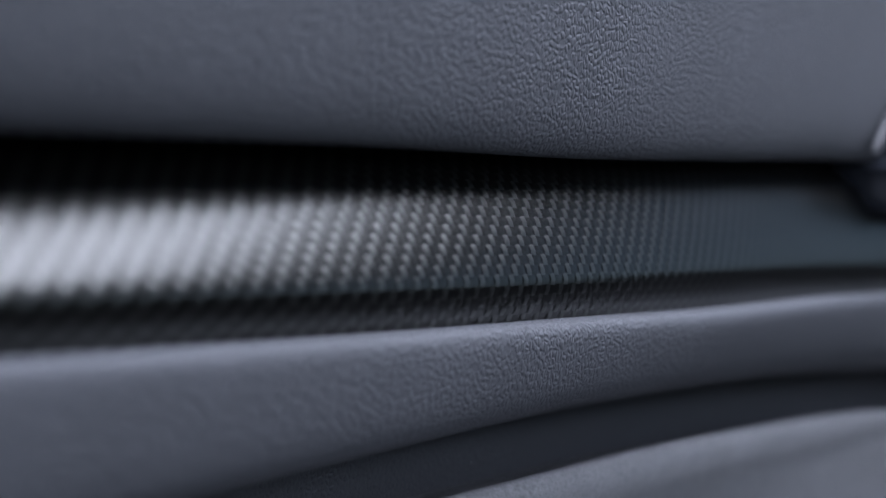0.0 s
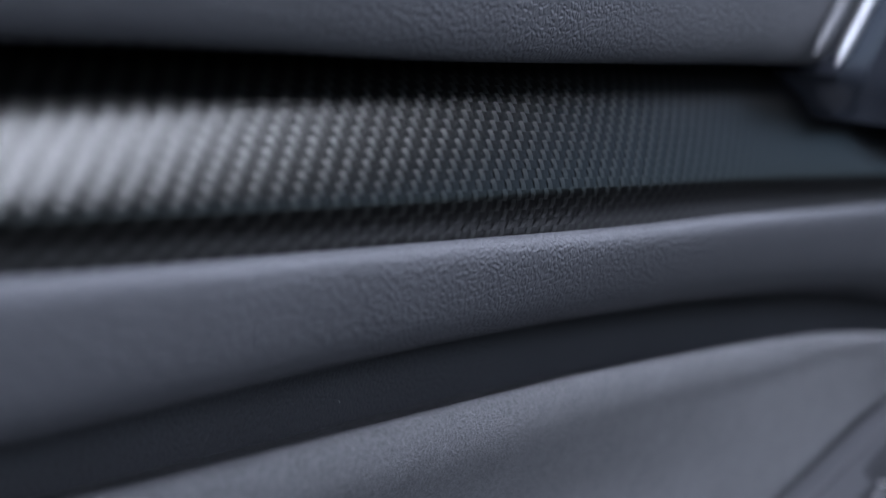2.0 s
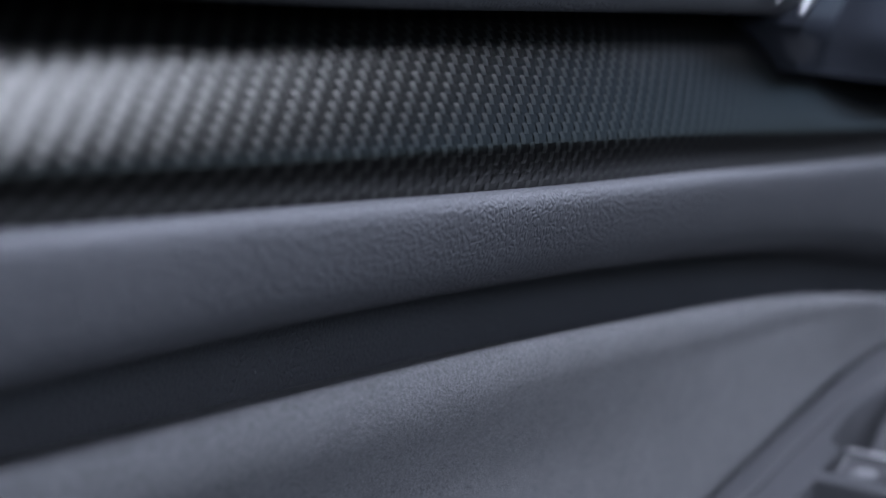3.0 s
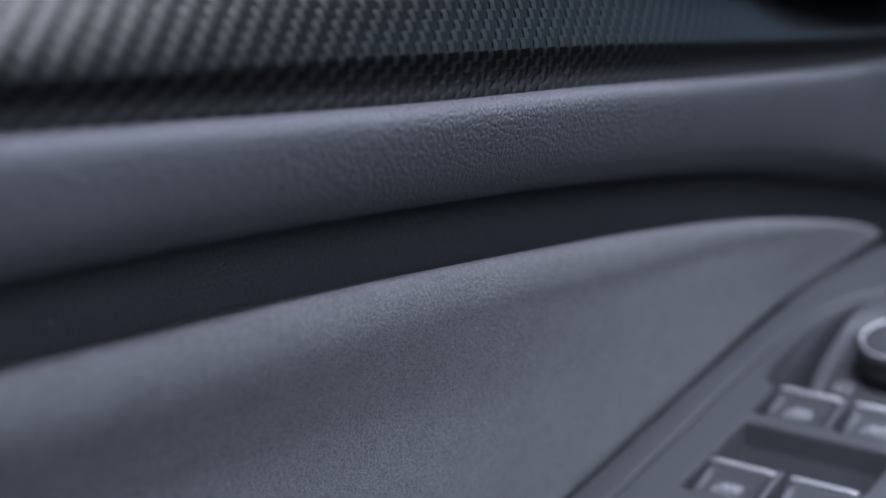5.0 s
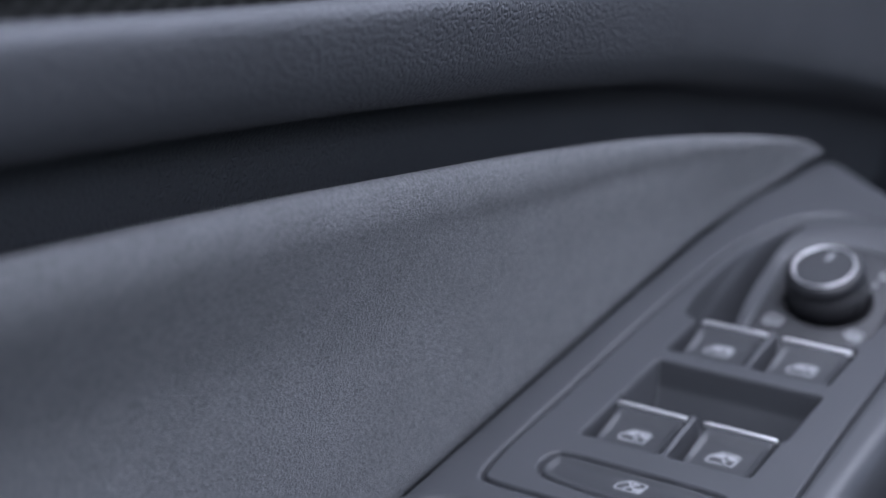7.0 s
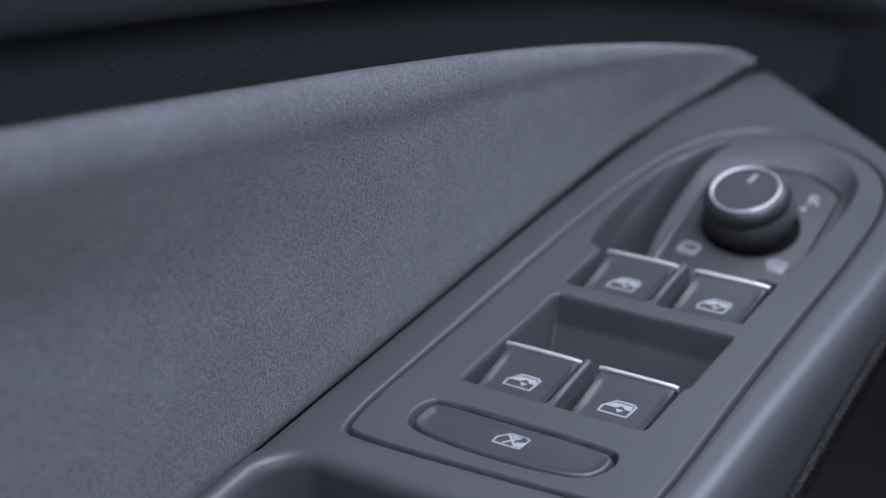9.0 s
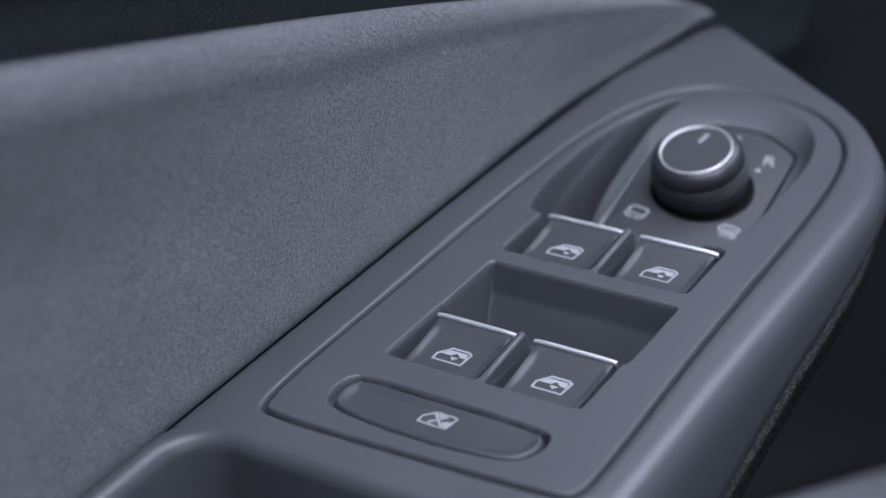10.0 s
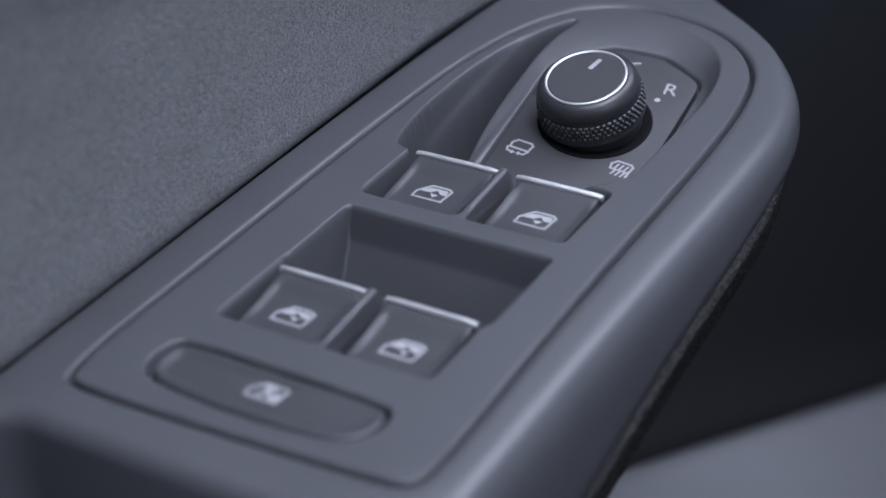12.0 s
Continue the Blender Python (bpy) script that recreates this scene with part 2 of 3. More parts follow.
def tows(upright):
    """Twill of flat tows: an upright tow shows over one lengthwise tow, then dives under two."""
    c = 0.002467
    verts = []
    x0, ncol = -0.781, 420
    for i in range(ncol):
        xa = x0 + i * c
        grid = []
        for k in range(5):
            x = xa + k * c / 2
            p = np.array(strip_points(x))
            seg = np.r_[0, np.cumsum(np.hypot(*np.diff(p, axis=0).T))]
            grid.append((x, p, seg[-1] - seg))  # run measured up from the lower edge
        for j in range(int(grid[0][2][0] / c)):
            if (i - j) % 3 != (0 if upright else 1):
                continue
            for q in range(9):
                a, b = q // 3, q % 3
                k = b if upright else 2 * b
                v = (j + (-0.06, 0.52, 1.10)[a]) * c if upright else (j + (0.02, 0.5, 0.98)[a]) * c
                x, p, run = grid[k]
                v = min(max(v, 0), run[0] - 1e-5)
                y = np.interp(v, run[::-1], p[::-1, 0])
                z = np.interp(v, run[::-1], p[::-1, 1])
                dy = np.interp(v + 2e-4, run[::-1], p[::-1, 0]) - y
                dz = np.interp(v + 2e-4, run[::-1], p[::-1, 1]) - z
                ln = max(math.hypot(dy, dz), 1e-9)
                if upright:
                    lift = (0.00016, 0.00030, 0.00010)[a] + (0.00003 if b == 1 else 0.0)
                else:
                    lift = 0.00005 + (0.00009 if b == 1 else 0.0) + (0.00003 if a == 1 else 0.0)
                verts.append((x, y - lift * dz / ln, z + lift * dy / ln))
    return verts


TOW_FACES = [(0, 1, 4, 3), (1, 2, 5, 4), (3, 4, 7, 6), (4, 5, 8, 7)]


def joined(verts):
    return [tuple(o + q for q in f) for o in range(0, len(verts), 9) for f in TOW_FACES]


weft_v = tows(False)
part("weft_weave", mesh_of("weft_weave", weft_v, joined(weft_v), WEFT), strip, "carbon fibre weave running lengthwise, coloured darker where it catches less light", "stuff")
# the upright tows of the middle stretch are pieces of their own, the rest is joined
far_v, warp_v = [], tows(True)
for o in range(0, len(warp_v), 9):
    piece = warp_v[o:o + 9]
    if -0.385 < piece[4][0] < -0.265:
        part("tow", mesh_of("tow", piece, TOW_FACES, WARP), strip)
    else:
        far_v += piece
part("warp_weave", mesh_of("warp_weave", far_v, joined(far_v), WARP), strip, "carbon fibre weave running upright, coloured lighter for its sheen", "stuff")


def lower_profile(x):
    y, d, e = float(yl(x)), float(ZD(x)), float(ZE(x))
    f = float(ZF(x)) if x < 0.2 else float(ZF(0.2)) - (x - 0.2) * 0.9
    lean = 0.0032 * float(smooth(-0.45, -0.12, x))
    return rounded([(y + 0.0075, d - 0.0005), (y + 0.0022, d - 0.0002), (y - 0.0024, d - 0.0008), (y - 0.0036, d - 0.0050), (y - 0.0025 + lean * 0.8, e + 0.0085), (y + 0.0006 + lean, e + 0.0030),
                    (y + 0.0100, e - 0.0008), (y + 0.018, e - 0.0040), (y + 0.038, e - 0.0060), (y + 0.045, f + 0.004), (y + 0.047, f - 0.004), (y + 0.047, f - 0.030 + 0.018 * float(smooth(0.14, 0.17, x)))], 3)


part("leather_band", band("leather_band", STATIONS, lower_profile, LEATHER), door, "grained dark grey leather band with an undercut lower edge")

TAN = math.tan(radians(18))


def insert_profile(x):
    f = float(ZF(x)) - 0.0014 * (1 - float(smooth(0.0, 0.19, x)))
    g = min(float(x) * TAN + 0.0005, f - 0.0006)
    yg = 0.0788 - 0.0090 * float(smooth(0.10, 0.20, x))
    yf = float(yl(x)) + 0.0095 - 0.009 * float(smooth(0.0, 0.19, x)) - 0.004 * float(smooth(0.10, 0.19, x))
    h = f - g
    k = min(1.0, h / 0.085)
    dip = yg - yf
    pts = [(yf + 0.020, f - 0.012), (yf + 0.009 * k, f - 0.0035), (yf + 0.0020 * k, f + 0.0004), (yf - 0.0013 * k, f - 0.0026 * k), (yf - 0.0014 * k, f - 0.0090 * k), (yf + 0.0010 * k, f - 0.0165 * k), (yf + dip * 0.23, f - 0.027 * k), (yf + dip * 0.50, f - 0.044 * k)]
    for share, depth in ((0.64, 0.76), (0.82, 0.91), (1.0, 1.0)):
        pts.append((yf + dip * depth - 0.0015 * k * math.sin(math.pi * share), f - h * share))
    pts.append((yg + 0.004, g - 0.004))
    return rounded(pts, 3)


insert = part("insert_panel", band("insert_panel", np.linspace(-0.85, 0.1985, 120), insert_profile, SUEDE, 0.015), door, "grey suede-like microfibre door insert")

# ---- armrest: built in the plane of its top, x forward, y towards the door skin, then tilted ----
TOP = Matrix.Rotation(radians(-18), 4, "Y")
MM = 0.001
GROOVE = ring_round([(-51.7, 67.5), (0, 67.1), (66, 67.3), (110, 65.6), (136, 59), (151, 48), (154.5, 31), (149, 10), (136, -4), (120, -10.5), (90, -13.5), (20, -14.2), (-40, -17.2), (-50.2, -16.0), (-51.7, -8), (-53.5, 31), (-54.5, 61.5)], 3)
OUTER = ring_round([(-70, 79.3), (-20, 79.3), (60, 79), (120, 77.6), (170, 74.5), (209, 68.5), (200, 56), (169.5, 19), (153, -1.5), (136, -17), (113.5, -26), (85, -28), (20, -28.5), (-58, -30.5), (-62, -28), (-62, 0), (-62, 50), (-62.2, 66), (-64.5, 72.5), (-69, 77.2), (-74, 79.2)], 2)
CENTRE = np.array([48.0, 26.0])


def by_angle(poly, n):
    """The outline met by n rays from the centre."""
    out = []
    a, b = poly, np.roll(poly, -1, 0)
    for k in range(n):
        th = 2 * math.pi * k / n
        d = np.array([math.cos(th) * 2.2, math.sin(th)])
        d /= np.linalg.norm(d)
        best = 0
        for p, q in zip(a, b):
            e = q - p
            den = d[0] * e[1] - d[1] * e[0]
            if abs(den) < 1e-9:
                continue
            w = p - CENTRE
            s = (w[0] * e[1] - w[1] * e[0]) / den
            u = (w[0] * d[1] - w[1] * d[0]) / den
            if s > 0 and -1e-6 <= u <= 1 + 1e-6:
                best = max(best, s)
        out.append(CENTRE + d * best)
    return np.array(out)


NR = 360
gi, go = by_angle(GROOVE, NR), by_angle(OUTER, NR)


def wall_foot(x):
    """Height of the lower edge of the armrest's side, in millimetres."""
    return float(np.interp(x, [-70, 0, 32, 56, 82, 106, 150, 210], [-37, -26, -20.2, -17, -13.7, -10.5, -8.0, -6.0]))


rings = []
side = smooth(-4, -24, go[:, 1]) * smooth(-80, -62, go[:, 0])
rear = smooth(-56, -60, go[:, 0]) * smooth(-26, -18, go[:, 1])
skin = smooth(72, 76, go[:, 1])
for q in (-1, 0, 1, 2, 3):
    off = [(-0.45, -5.0), (-0.02, -4.6), (0.25, -1.4), (0.8, -0.35), (1.7, 0.0)][q + 1]
    d = gi - CENTRE
    d = d / np.linalg.norm(d, axis=1)[:, None]
    p = gi + d * off[0]
    rings.append(np.c_[p, np.full(NR, off[1])])
start = rings[-1][:, :2]
foot = np.array([wall_foot(x) for x in go[:, 0]])
foot = np.where(rear > 0.5, -0.15, foot)
flat = 0.16 + 0.50 * (1 - side) * (1 - 0.4 * rear) + 0.2 * skin
drop = foot * (1 - skin) + skin * -0.7
for k in range(1, 15):
    s = k / 14
    a = np.clip((s - flat) / (1 - flat), 0, 1)
    run = np.where(s < flat, s, flat + (1 - flat) * np.sin(a * math.pi / 2))
    z = drop * (1 - np.cos(a * math.pi / 2))
    run_side = np.interp(s, [0, 0.14, 0.3, 0.45, 0.58, 0.72, 0.86, 1.0], [0, 0.22, 0.46, 0.68, 0.83, 0.93, 0.98, 1.0])
    z_side = drop * np.interp(s, [0, 0.14, 0.3, 0.45, 0.58, 0.72, 0.86, 1.0], [0, 0.002, 0.012, 0.055, 0.16, 0.37, 0.68, 1.0])
    run = run * (1 - side) + run_side * side
    z = z * (1 - side) + z_side * side
    p = start + (go - start) * run[:, None]
    rings.append(np.c_[p, z])
d = go - CENTRE
d = d / np.linalg.norm(d, axis=1)[:, None]
rings.append(np.c_[go - d * 0.6, drop - 0.8])
rings.append(np.c_[go - d * 4.5, drop - 1.6])
rings.append(np.c_[go - d * 8.0, np.minimum(drop - 14, np.where(rear > 0.5, -38, -30))])
verts = np.concatenate(rings) * MM
me = mesh_of("armrest_shell", verts, grid_faces(len(rings), NR, True), PLASTIC)
sharp_from(me, 60)
armrest = thing("armrest", "matt grey plastic armrest with felt-edged side, fixed to the door", "armrest", TOP)
part("shell", me, armrest, "matt grey moulded armrest top with rounded side")

# felt edge under the side of the armrest
keep = [k for k in range(NR) if go[k][1] < 40 and go[k][0] > -75 and not (go[k][0] < -55 and go[k][1] > -30)]
order = sorted(keep, key=lambda k: (k - 180) % NR)
prof = [(-2.0, -0.2), (0.9, -0.5), (1.5, -1.6), (1.2, -3.2), (0.5, -4.4), (0.6, -9.4), (-1.0, -11.4), (-12.0, -12.0)]
verts, n = [], len(prof)
rng = random.Random(4)
for k in order:
    for q, (o, dz) in enumerate(prof):
        o -= 3.4 * float(smooth(80, 125, go[k][0]))
        j = rng.uniform(-0.12, 0.12) if 0 < q < 6 else 0
        verts.append(((go[k][0] + d[k][0] * (o + j)) * MM, (go[k][1] + d[k][1] * (o + j)) * MM, (drop[k] + dz + j) * MM))
part("felt_edge", mesh_of("felt_edge", verts, grid_faces(len(order), n), FLEECE), armrest, "frayed dark felt edge strip")

# grab cup behind the switches: a rolled rim swept round the corner, then its wall, floor and outer side
RIM = [(6.5, -0.35), (5.4, -0.12)] + [(4.6 * (1 - math.sin(k * math.pi / 14)), -0.06 - 4.6 * (1 - math.cos(k * math.pi / 14))) for k in range(8)] + [(-0.5, -14.0), (-1.2, -30.0), (-4.0, -38.0), (-12.0, -42.0), (-46.0, -43.0)]
line = [((x, 74.7), (0.0, 1.0)) for x in np.linspace(-230, -84, 24)]
line += [((-79 + 12.4 * math.sin(a), 62.3 + 12.4 * math.cos(a)), (math.sin(a), math.cos(a))) for a in np.linspace(0, math.pi / 2, 22)]
line += [((-66.6, y), (1.0, 0.0)) for y in np.linspace(58, -24, 16)]
verts = [((p[0] + n[0] * o) * MM, (p[1] + n[1] * o) * MM, z * MM) for p, n in line for o, z in RIM]
part("grab_cup", mesh_of("grab_cup", verts, grid_faces(len(line), len(RIM)), PLASTIC), armrest, "dark grab handle cup behind the switches")
verts = [(x * MM, y * MM, z * MM) for x in np.linspace(-230, -60, 30) for y, z in ((4, -42), (-16, -40), (-23, -34), (-26, -28), (-28.5, -27), (-30.5, -32), (-30.5, -62))]
part("cup_outer_side", mesh_of("cup_outer_side", verts, grid_faces(30, 7), PLASTIC), armrest, "grey outer side of the grab handle cup")


# ---- switch console ----
def inside(poly, X, Y):
    """Signed distance to a closed outline, negative inside."""
    d2 = np.full(X.shape, 1e9)
    sign = np.zeros(X.shape, bool)
    for (ax, ay), (bx, by) in zip(poly, np.roll(poly, -1, 0)):
        ex, ey = bx - ax, by - ay
        wx, wy = X - ax, Y - ay
        t = np.clip((wx * ex + wy * ey) / (ex * ex + ey * ey + 1e-12), 0, 1)
        d2 = np.minimum(d2, (wx - ex * t) ** 2 + (wy - ey * t) ** 2)
        cross = ((ay > Y) != (by > Y)) & (X < (bx - ax) * (Y - ay) / (by - ay + 1e-12) + ax)
        sign ^= cross
    d = np.sqrt(d2)
    return np.where(sign, -d, d)


def box_sd(X, Y, x0, x1, y0, y1, r=1.5):
    qx, qy = np.abs(X - (x0 + x1) / 2) - (x1 - x0) / 2 + r, np.abs(Y - (y0 + y1) / 2) - (y1 - y0) / 2 + r
    return np.hypot(np.maximum(qx, 0), np.maximum(qy, 0)) + np.minimum(np.maximum(qx, qy), 0) - r


def plate_z(x, y):
    """Height of the tilted mirror plate."""
    return -13.0 + 0.18 * (x - 90) + 0.11 * (y - 12)


LOCK = ring_round([(-33.8, 54), (-30.9, 50.5), (-31.3, 3), (-33.6, -0.5), (-40, -0.5), (-45, 4), (-46.8, 20), (-46.8, 35), (-45.2, 50), (-41.5, 54)], 2)
DISH = ring_round([(56.5, 55.5), (63, 58.5), (80, 61), (106, 61), (133, 56), (146, 46), (150, 31), (146, 16), (136, 4.5), (118, -1.5), (90, -2.0), (56.5, -1)], 2)
PLATE = ring_round([(66, 41.5), (76, 43.2), (117, 46.3), (121, 45.3), (131.8, 36.5), (133.6, 33), (134.9, 22), (134.2, 18.5), (130.6, 9.9), (128.8, 8.2), (125, 7.8), (88, 5.4), (66, 1)], 1)
POCKET = ring_round([(58.5, 45), (58.5, 56), (65, 59), (99, 60), (128, 56.2), (143, 48), (128, 51.5), (112, 52), (96, 51), (80, 48.5), (68, 45)], 2)
gx, gy = np.arange(-57.5, 157, 0.32), np.arange(-19, 71.5, 0.32)
GX, GY = np.meshgrid(gx, gy, indexing="ij")
dg = inside(GROOVE, GX, GY)
Z = -0.15 * smooth(40, 0, np.abs(GY - 26))
Z = np.minimum(Z, -4.5 * smooth(-1.25, -0.15, dg))
dl = inside(LOCK, GX, GY)
Z = Z - 4.0 * smooth(0.75, 0.15, dl)
well_rear = np.minimum(box_sd(GX, GY, -20.5, 6, -0.8, 24.4), box_sd(GX, GY, -20.5, 6, 26.8, 51.8))
well_front = np.minimum(box_sd(GX, GY, 36.0, 60, -0.8, 24.4), box_sd(GX, GY, 36.0, 60, 26.8, 52.4))
scoop = box_sd(GX, GY, 0.5, 29.6, -2.2, 51.6, 2.0)
dish = inside(DISH, GX, GY)
pocket = inside(POCKET, GX, GY)
Z = np.minimum(Z, -16.0 * smooth(0.5, -0.6, well_rear))
Z = np.minimum(Z, -16.0 * smooth(0.5, -0.6, well_front))
front_wall = np.interp(GX, [0.0, 12.0, 22.0, 27.5, 29.6], [-24.0, -23.0, -18.0, -8.5, 0.0])
Z = np.minimum(Z, np.maximum(-24.0 * smooth(0.3, -2.4, scoop), front_wall * (scoop < 0.3)))
dp = inside(PLATE, GX, GY)
away = np.clip((dp - 0.6) / np.maximum(dp - 0.6 - dish, 0.01), 0, 1) * (1 - smooth(44, 48, GY) * smooth(135, 105, GX))
away = np.where(dish > 0, 1.0, away ** (1.0 + 1.5 * smooth(42, 22, GY) * smooth(137, 118, GX)))
Z = np.minimum(Z, np.minimum(plate_z(GX, GY) - 0.3, 0) * (1 - away) * smooth(0.4, -1.0, dish))
Z = Z - 2.6 * smooth(0.95, 0.35, np.abs(dp - 0.15)) * (GX > 62)
Z = np.minimum(Z, -24.0 * smooth(0.4, -1.5, pocket))
# soften the moulded walls of the pocket and the dish
near = ((pocket < 1.5) | (np.abs(dish) < 2.5)) & (dp > 1.5) & (GX > 60) & (dg < -2.0)
for _ in range(2):
    P = np.pad(Z, 1, mode="edge")
    mean = (P[:-2, 1:-1] + P[2:, 1:-1] + P[1:-1, :-2] + P[1:-1, 2:] + P[1:-1, 1:-1]) / 5
    Z = np.where(near, mean, Z)
ok = dg < 0.5
idx = -np.ones(GX.shape, int)
idx[ok] = np.arange(ok.sum())
verts = np.stack([GX[ok], GY[ok], Z[ok]], 1) * MM
quad = ok[:-1, :-1] & ok[1:, :-1] & ok[1:, 1:] & ok[:-1, 1:]
faces = np.stack([idx[:-1, :-1][quad], idx[1:, :-1][quad], idx[1:, 1:][quad], idx[:-1, 1:][quad]], 1)
me = mesh_of("bezel", verts, [tuple(map(int, f)) for f in faces], PLASTIC)
console = thing("switch_console", "matt grey window switch console with chrome-edged keys and mirror knob", "switch panel", TOP)
part("bezel", me, console, "matt grey console bezel with finger wells and a rim groove")


def slab(name, poly, z0, z1, material, edge=0.5):
    """A flat piece with a bevelled rim."""
    p = np.array(poly, float)
    c = p.mean(0)
    dd = (p - c) / np.linalg.norm(p - c, axis=1)[:, None]
    rs = [np.c_[p, np.full(len(p), z0)], np.c_[p, np.full(len(p), z1 - edge)], np.c_[p - dd * edge * 0.3, np.full(len(p), z1 - edge * 0.3)], np.c_[p - dd * edge, np.full(len(p), z1)]]
    verts = np.concatenate(rs) * MM
    faces = grid_faces(4, len(p), True)
    faces.append(tuple(3 * len(p) + k for k in range(len(p))))
    me = mesh_of(name, verts, faces, material)
    sharp_from(me, 30)
    return me


def flat_poly(name, polys, z, material):
    """Printed marks: thin flat shapes. z is a height or a function of x and y."""
    bm = bmesh.new()
    for poly in polys:
        vs = [bm.verts.new((x * MM, y * MM, (z(x, y) if callable(z) else z) * MM)) for x, y in poly]
        f = bm.faces.new(vs)
        if f.normal.z < 0:
            f.normal_flip()
    bmesh.ops.triangulate(bm, faces=bm.faces)
    bm.normal_update()
    for f in bm.faces:
        if f.normal.z < 0:
            f.normal_flip()
    me = bpy.data.meshes.new(name)
    bm.to_mesh(me)
    bm.free()
    me.materials.append(material)
    return me


def stroke(pts, w, closed=False):
    """A line of some width as quads."""
    out = []
    pts = [np.array(p, float) for p in pts]
    if closed:
        pts = pts + [pts[0]]
    for a, b in zip(pts[:-1], pts[1:]):
        e = (b - a) / (np.linalg.norm(b - a) + 1e-9)
        nrm = np.array([-e[1], e[0]]) * w / 2
        e = e * w * 0.45
        out.append([tuple(a - e + nrm), tuple(a - e - nrm), tuple(b + e - nrm), tuple(b + e + nrm)])
    return out


def to_console(u, v, cx, cy, s):
    """Icon axes (u across to the reader's right, v up) to the console's plane."""
    return (cx + v * s, cy - u * s)


def icon_window(cx, cy, s, crossed=False):
    t = lambda pts: [to_console(u, v, cx, cy, s) for u, v in pts]
    rim = [(-1.0, -0.62), (-1.0, -0.05), (-0.35, 0.62), (0.75, 0.62), (1.0, 0.45), (0.85, -0.62)]
    out = stroke(t(rim), 0.13 * s, True)
    if crossed:
        out += stroke(t([(-0.35, -0.4), (0.4, 0.4)]), 0.17 * s) + stroke(t([(-0.35, 0.4), (0.4, -0.4)]), 0.17 * s)
        out += [t([(0.35, -0.1), (0.9, 0.1), (0.8, -0.5), (0.45, -0.5)]), t([(-0.3, 0.5), (0.3, 0.5), (0.05, 0.2)])]
    else:
        out += [t([(-0.85, 0.02), (-0.35, 0.45), (0.15, 0.45), (0.15, 0.30), (-0.13, 0.05), (-0.13, 0.02)]), t([(0.15, 0.30), (0.15, 0.45), (0.80, 0.45), (0.86, 0.02), (0.43, 0.02), (0.43, 0.05)])]
        out += [t([(-0.13, -0.06), (0.15, -0.38), (0.43, -0.06)])]
    return out


def key_height(x, y, w=22.2, ln=20.0):
    """x from 0 at the chrome edge back to -ln; y from 0 to w."""
    u = -x / ln
    v = (y - w / 2) / (w / 2)
    z = -0.2 - 3.4 * u + 1.1 * u * u
    z -= 1.0 * smooth(0.06, 0.30, u) * smooth(0.99, 0.74, np.abs(v)) * smooth(1.15, 0.55, u)
    z -= 2.5 * smooth(0.93, 1.0, np.abs(v)) + 0.0
    return z


def window_switch(x0, y0, w=22.2, ln=20.0):
    nu, nv = 26, 36
    us, vs = np.linspace(0, -ln, nu), np.linspace(0, w, nv)
    U, V = np.meshgrid(us, vs, indexing="ij")
    H = key_height(U, V, w, ln)
    top = np.stack([U + x0, w / 2 + (V - w / 2) * (1 + 0.07 * U / ln) + y0, H], -1).reshape(-1, 3)
    faces = grid_faces(nu, nv)
    border = [(0, j) for j in range(nv)] + [(i, nv - 1) for i in range(1, nu)] + [(nu - 1, j) for j in range(nv - 2, -1, -1)] + [(i, 0) for i in range(nu - 2, 0, -1)]
    low = np.array([(us[i] + x0 + (0.6 if i == 0 else 0), vs[j] + y0, -9.5) for i, j in border])
    n0 = len(top)
    for k in range(len(border)):
        a, b = border[k], border[(k + 1) % len(border)]
        faces.append((a[0] * nv + a[1], n0 + k, n0 + (k + 1) % len(border), b[0] * nv + b[1]))
    me = mesh_of("window_switch", np.concatenate([top, low]) * MM, faces, KEY)
    sharp_from(me, 45)
    ob = part("window_switch", me, console, "grey concave window switch with a printed symbol")
    # chrome edge
    ring = [(0.2 + 0.8 * math.cos(q * math.pi / 6), -0.10 + 0.8 * math.sin(q * math.pi / 6)) for q in range(12)]
    verts, faces = [], []
    ys = np.linspace(-0.1, w + 0.1, 13)
    for y in ys:
        e = 0.25 * ((y - w / 2) / (w / 2)) ** 8
        verts += [((x0 + a) * MM, (y0 + y) * MM, (b - e) * MM) for a, b in ring]
    faces = grid_faces(len(ys), 12, True) + [tuple(range(12)), tuple((len(ys) - 1) * 12 + k for k in range(12))]
    me = mesh_of("chrome_edge", verts, faces, CHROME)
    sharp_from(me, 60)
    part("chrome_edge", me, ob, "bright chrome strip along the key's edge")
    hz = lambda x, y: float(key_height(x - x0, y - y0, w, ln)) + 0.12
    part("symbol", flat_poly("symbol", icon_window(x0 - 11.2, y0 + w / 2 + 0.1, 4.2), hz, PRINT), ob, "white printed car window symbol")


